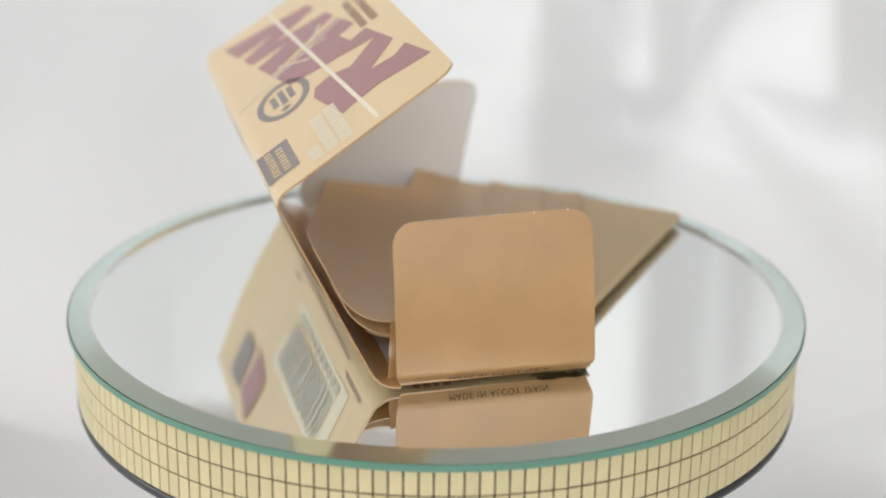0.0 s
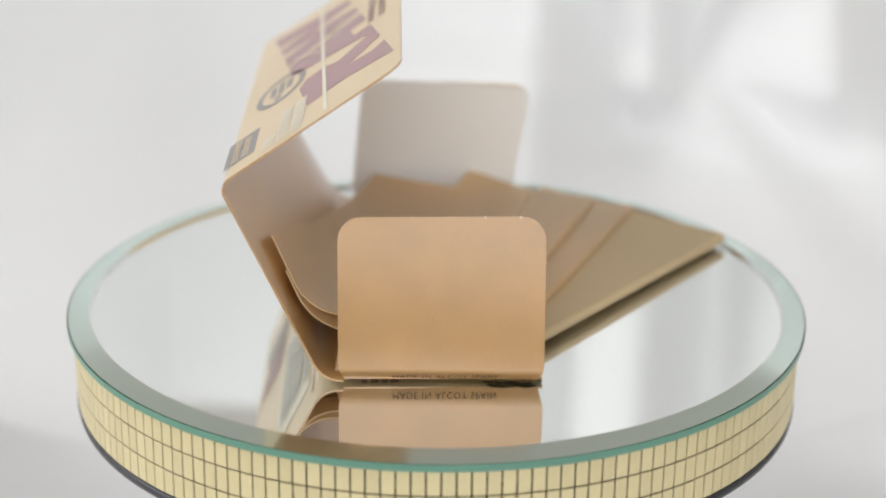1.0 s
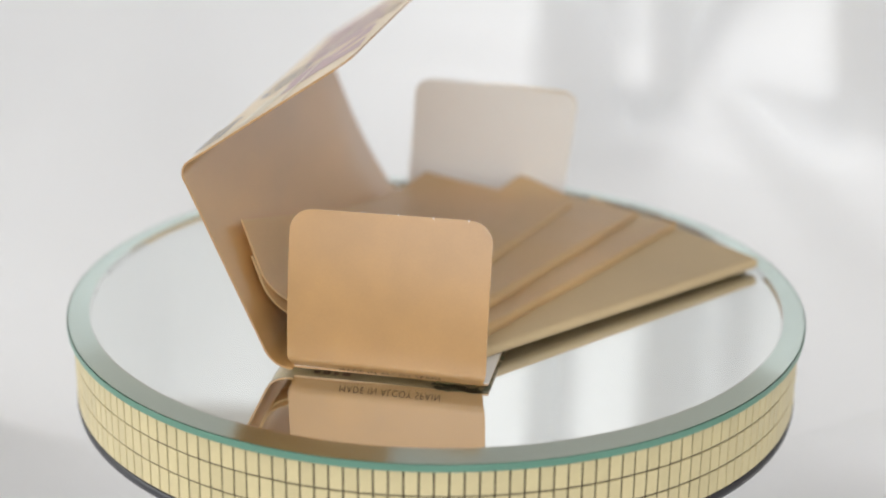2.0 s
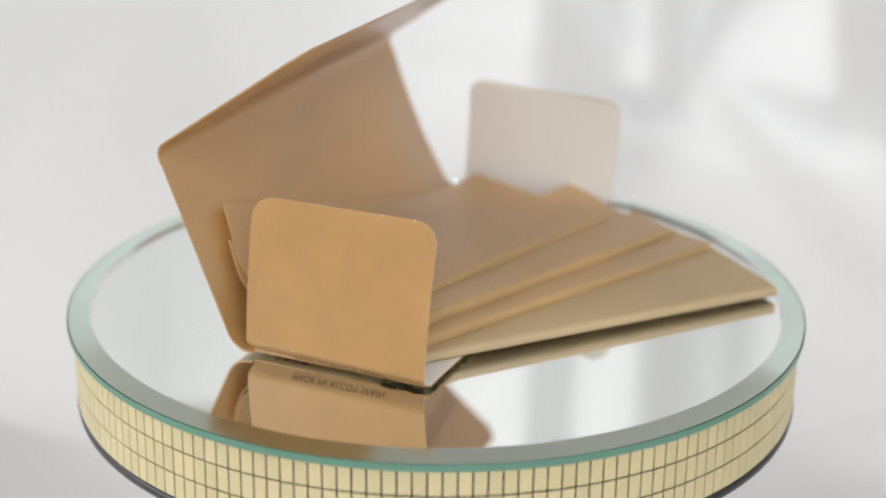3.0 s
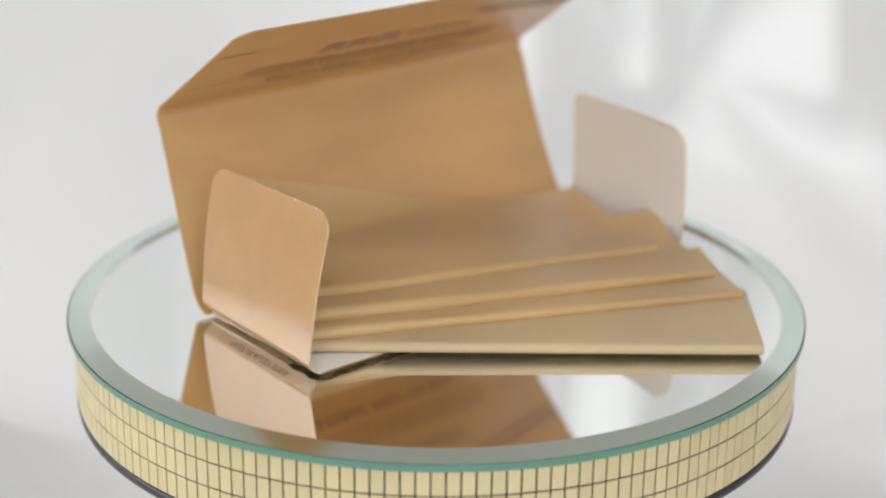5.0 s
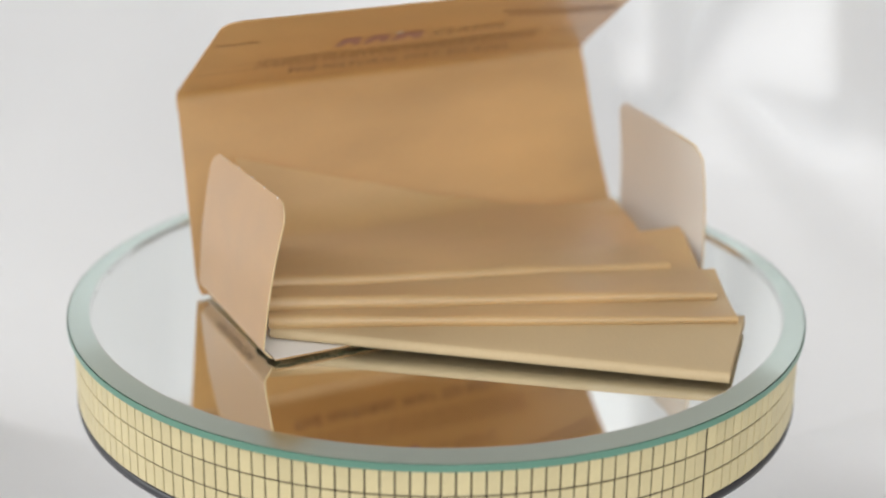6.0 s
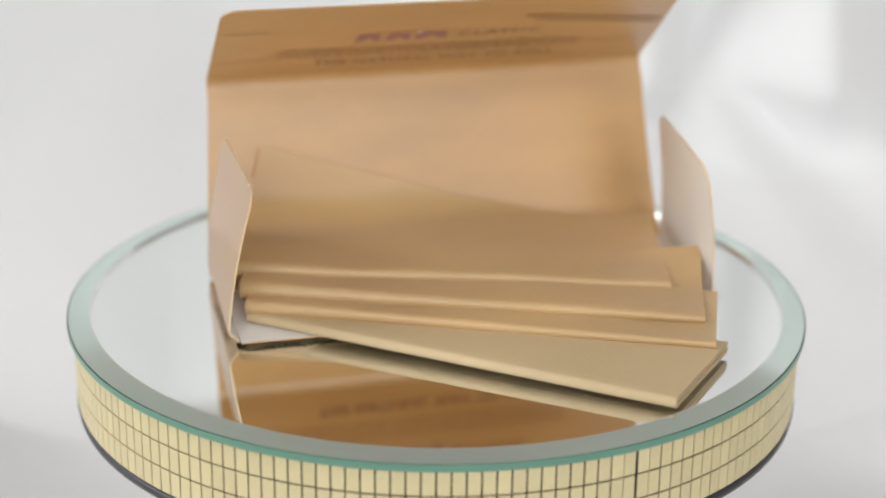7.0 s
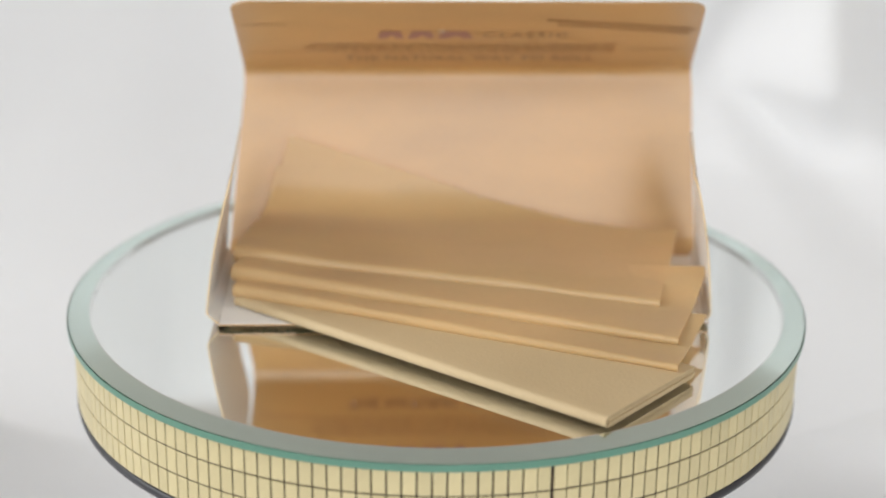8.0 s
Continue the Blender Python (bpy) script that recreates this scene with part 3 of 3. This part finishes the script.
    for k in range(3):
        x = -0.60
        while x < (-0.36, -0.36, -0.52)[k]:
            w = rnd.uniform(0.016, 0.028)
            bar(bm, x + w / 2, 0.012 + k * 0.042, w * 0.8, 0.034)
            x += w
    outside(bm, CREAM_INK, "print", "cream printed lettering bars", 0.0057, "stuff")
    bm = bmesh.new()
    for k in range(2):
        x = 0.0
        while x < 0.26:
            w = rnd.uniform(0.014, 0.026)
            bar(bm, x + w / 2, -0.19 - k * 0.034, w * 0.8, 0.022)
            x += w
    outside(bm, BROWN_INK, "print", "brown printed lettering bars", 0.0052, "stuff")

    # a crumpled inner flap at the near end
    flap = []
    for i in range(9):
        row = []
        for j in range(7):
            k, w = i / 8, j / 6
            jag = 0.02 * noise.noise(Vector((w * 9, 0.4, 1.0))) if i == 8 else 0
            row.append(P(lerp(-0.262, -0.10, w) + 0.02 * k, -0.545 + 0.05 * k + 0.015 * noise.noise(Vector((w * 4, k * 3, 2))), BASE + 0.002 + (0.10 + jag + 0.03 * (1 - w)) * k))
        flap.append(row[::-1])
    part("inner_flap", slab(flap, 0.006 * S, (0, 0, 0)), KRAFT, thing, "small crumpled kraft inner flap")

    # ---- the striped code label and marks on the outside of the back panel ----
    bu = (back_dir.x, 0, back_dir.y)

    def behind(bm, v, up, mat, name, label, lift=0.0062, kind=""):
        lay(bm, (U0 + back_dir.x * up, v, BASE + back_dir.y * up), (0, -1, 0), bu, lift + 0.001)
        for q in bm.verts:
            run = (q.co.z / S - BASE) / back_dir.y / rise
            du, dz = bow((q.co.y / S - NEAR_END) / (FAR_END - NEAR_END), min(1, max(0, run)))
            q.co += Vector((du, 0, dz)) * S
        tagged(part(name, bm, mat, back, label), kind=kind)

    bm = bmesh.new()
    for k in range(8):
        bar(bm, -0.28 + 0.08 * k, 0, 0.08, 0.20)
    behind(bm, -0.10, 0.18, CREAM_INK, "label", "cream printed code label")
    bm = bmesh.new()
    rnd = random.Random(3)
    x = -0.28
    while x < 0.25:
        w = rnd.choice((0.008, 0.013, 0.022))
        bar(bm, x + w / 2, 0.015, w, 0.13)
        x += w + rnd.choice((0.008, 0.014))
    for k in range(11):
        bar(bm, -0.25 + k * 0.048, -0.075, 0.028, 0.022)
    behind(bm, -0.10, 0.18, PALE_GREY_INK, "stripes", "grey code stripes", 0.0086, "stuff")
    bm = bmesh.new()
    bar(bm, 0, 0, 0.15, 0.14)
    behind(bm, 0.50, 0.40, GREY_INK, "emblem", "square grey printed label")
    bm = bmesh.new()
    bar(bm, 0.0, 0, 0.16, 0.15, 0.2)
    behind(bm, 0.30, 0.40, PURPLE, "logo", "maroon printed logo shape")
    bm = bmesh.new()
    bar(bm, 0, 0, 0.9, 0.012), bar(bm, -0.1, -0.03, 0.7, 0.008)
    behind(bm, -0.05, 0.055, BROWN_INK, "print", "brown printed lines", 0.0062, "stuff")
    tagged(thing, "open brown kraft rolling paper pack with white-lined end tabs", "rolling papers")
    thing.matrix_basis = pose(0, 0, 0, 0, 0, PACK_TURN)
    return thing


# ---- the loose papers ----
ARC = 0.12                       # bend of a sheet that climbs the back panel
CLIMB = math.atan2(FOLD[1] - BASE, U0 - FOLD[0])


def drape(s, z, off):
    """Where a sheet that lies flat at height z ends up when it reaches the leaning back panel."""
    foot = U0 - (z - BASE) / math.tan(CLIMB) + 0.012 + off
    bend = foot + ARC * math.tan(CLIMB / 2)
    if s > bend:
        return s, z
    run = bend - s
    if run < ARC * CLIMB:
        a = run / ARC
        return bend - ARC * math.sin(a), z + ARC * (1 - math.cos(a))
    run -= ARC * CLIMB
    return bend - ARC * math.sin(CLIMB) - run * math.cos(CLIMB), z + ARC * (1 - math.cos(CLIMB)) + run * math.sin(CLIMB)


def loose_paper(near, far, widths, z_near, z_far, lift, seed, nose=0.012, wave=0.004, curl=0.0, arch=0.006):
    """A paper folded along its front edge; near and far are the (u, v) ends of that edge."""
    a, b = Vector(near), Vector(far)
    d = (b - a).normalized()
    inward = Vector((-d.y, d.x))
    n, m = 30, 34
    pts = []
    for i in range(n + 1):
        k = i / n
        row = []
        zf = lerp(z_near, z_far, k) + 0.0035 * noise.noise(Vector((k * 3.1 + seed * 5.3, 0.7, seed)))
        roll = nose * (1.45 - 0.7 * k + 0.35 * noise.noise(Vector((k * 5.0, seed * 2.1, 3.0))))
        # rounded front fold: from below the nose, round it, then back over the sheet
        for q in range(7):
            ang = -math.pi / 2 + math.pi * q / 6
            o = a.lerp(b, k) - inward * (roll * 0.8 * math.cos(ang))
            u, z = drape(o.x, zf + roll * math.sin(ang), 0.003 * seed)
            row.append(P(u, o.y, z))
        for j in range(1, m + 1):
            width = lerp(*widths, k)
            w = width * j / m
            o = a.lerp(b, k) + inward * w
            rip = wave * noise.noise(Vector((k * 2.6 + seed * 7, w * 5, seed))) + 0.6 * wave * noise.noise(Vector((k * 7 + seed * 3, w * 2, 4 + seed)))
            zz = zf + roll + arch * (1 - math.exp(-w / 0.05)) + lift * k * min(1, w / width * 1.2) ** 1.5 + rip * min(1, j / 6)
            zz += curl * max(0, (k - 0.72) / 0.28) ** 2 * max(0, (j / m - 0.45) / 0.55) ** 1.5
            u, z = drape(o.x, zz, 0.003 * seed)
            row.append(P(u, o.y, z))
        pts.append(row)
    ob = part("rolling_paper", slab(pts, 0.0035 * S, (0, 0, 0)), PAPER)
    tagged(ob, "thin unbleached rolling paper fanned out of the pack", "rolling paper", group="fanned papers")
    ob.matrix_basis = pose(0, 0, 0, 0, 0, PACK_TURN)
    return ob


def booklet():
    """The thick block of papers, half out of the pack."""
    a, b = Vector((0.122, -0.538)), Vector((0.849, 0.366))
    d = (b - a).normalized()
    inward = Vector((-d.y, d.x))
    thing = new("paper_booklet")
    z0, z1 = BASE + 0.003, BASE + 0.033
    sag = 0.007
    r = (z1 - z0) / 2
    pts = []
    for i in range(25):
        k = i / 24
        o = a.lerp(b, k)
        row = []
        for q in range(9):
            ang = -math.pi / 2 + math.pi * q / 8
            e = o - inward * (r * math.cos(ang))
            row.append((e, (z0 + z1) / 2 + r * math.sin(ang) - sag * k))
        for j in range(1, 13):
            e = o + inward * (0.366 * j / 12) + d * (0.022 * k * j / 12)
            row.append((e, z1 + 0.002 * math.sin(k * 5) * j / 12 - sag * k))
        pts.append([P(e.x, e.y, z) for e, z in row])
    part("cover", slab(pts, 0.004 * S, (0, 0, 0)), BOOKLET_PAPER, thing, "folded tan cover paper")
    bm = bmesh.new()
    leaves = 7
    for k in range(leaves):
        za = lerp(z0, z1 - 0.006, k / leaves)
        zb = za + (z1 - z0) / leaves * 0.7
        sh = 0.006 * noise.noise(Vector((k * 1.7, 0.2, 0.5)))
        q = [a + inward * 0.002, b + inward * 0.002 + d * sh, b + inward * (0.362 + sh) + d * (sh + 0.022), a + inward * (0.362 + sh)]
        lo = [bm.verts.new(P(e.x, e.y, za - g * sag)) for e, g in zip(q, (0, 1, 1, 0))]
        hi = [bm.verts.new(P(e.x, e.y, zb - g * sag)) for e, g in zip(q, (0, 1, 1, 0))]
        bm.faces.new(hi), bm.faces.new(lo[::-1])
        for i in range(4):
            j = (i + 1) % 4
            bm.faces.new((lo[i], lo[j], hi[j], hi[i]))
    bmesh.ops.recalc_face_normals(bm, faces=bm.faces)
    part("leaves", bm, BOOKLET_PAPER, thing, "stack of folded leaves")
    tagged(thing, "tan booklet of folded rolling papers sticking out of the pack", "paper booklet")
    thing.matrix_basis = pose(0, 0, 0, 0, 0, PACK_TURN)
    return thing


room()
table()
cloth()
TURNTABLE = turntable()
PACK = pack()
BOOKLET = booklet()
SHEETS = [
    loose_paper((0.120, -0.545), (0.607, 0.566), (0.39, 0.285), 0.072, 0.058, 0.004, 1.0, 0.013, 0.006, 0.018, 0.000),
    loose_paper((0.045, -0.548), (0.440, 0.590), (0.36, 0.235), 0.086, 0.068, 0.004, 2.0, 0.004, 0.007, 0.030, 0.003),
    loose_paper((0.066, -0.550), (0.488, 0.585), (0.43, 0.395), 0.099, 0.077, 0.006, 3.0, 0.016, 0.009, 0.036, 0.000),
    loose_paper((-0.060, -0.550), (0.215, 0.578), (0.40, 0.325), 0.114, 0.082, 0.006, 4.0, 0.004, 0.008, 0.034, 0.003),
    loose_paper((-0.006, -0.550), (0.285, 0.570), (0.53, 0.480), 0.126, 0.092, 0.0, 5.0, 0.014, 0.009, 0.022, 0.002),
]


def motions():
    rest = pose(0, 0, 0, 0, 0, PACK_TURN)
    times = [k * 0.5 for k in range(17)]
    walk(TURNTABLE, [(t, pose(0, 0, 0, 0, 0, turn_at(t))) for t in times])
    for thing in (PACK, BOOKLET, *SHEETS):
        walk(thing, [(t, pose(0, 0, 0, 0, 0, turn_at(t)) @ rest) for t in times])


motions()
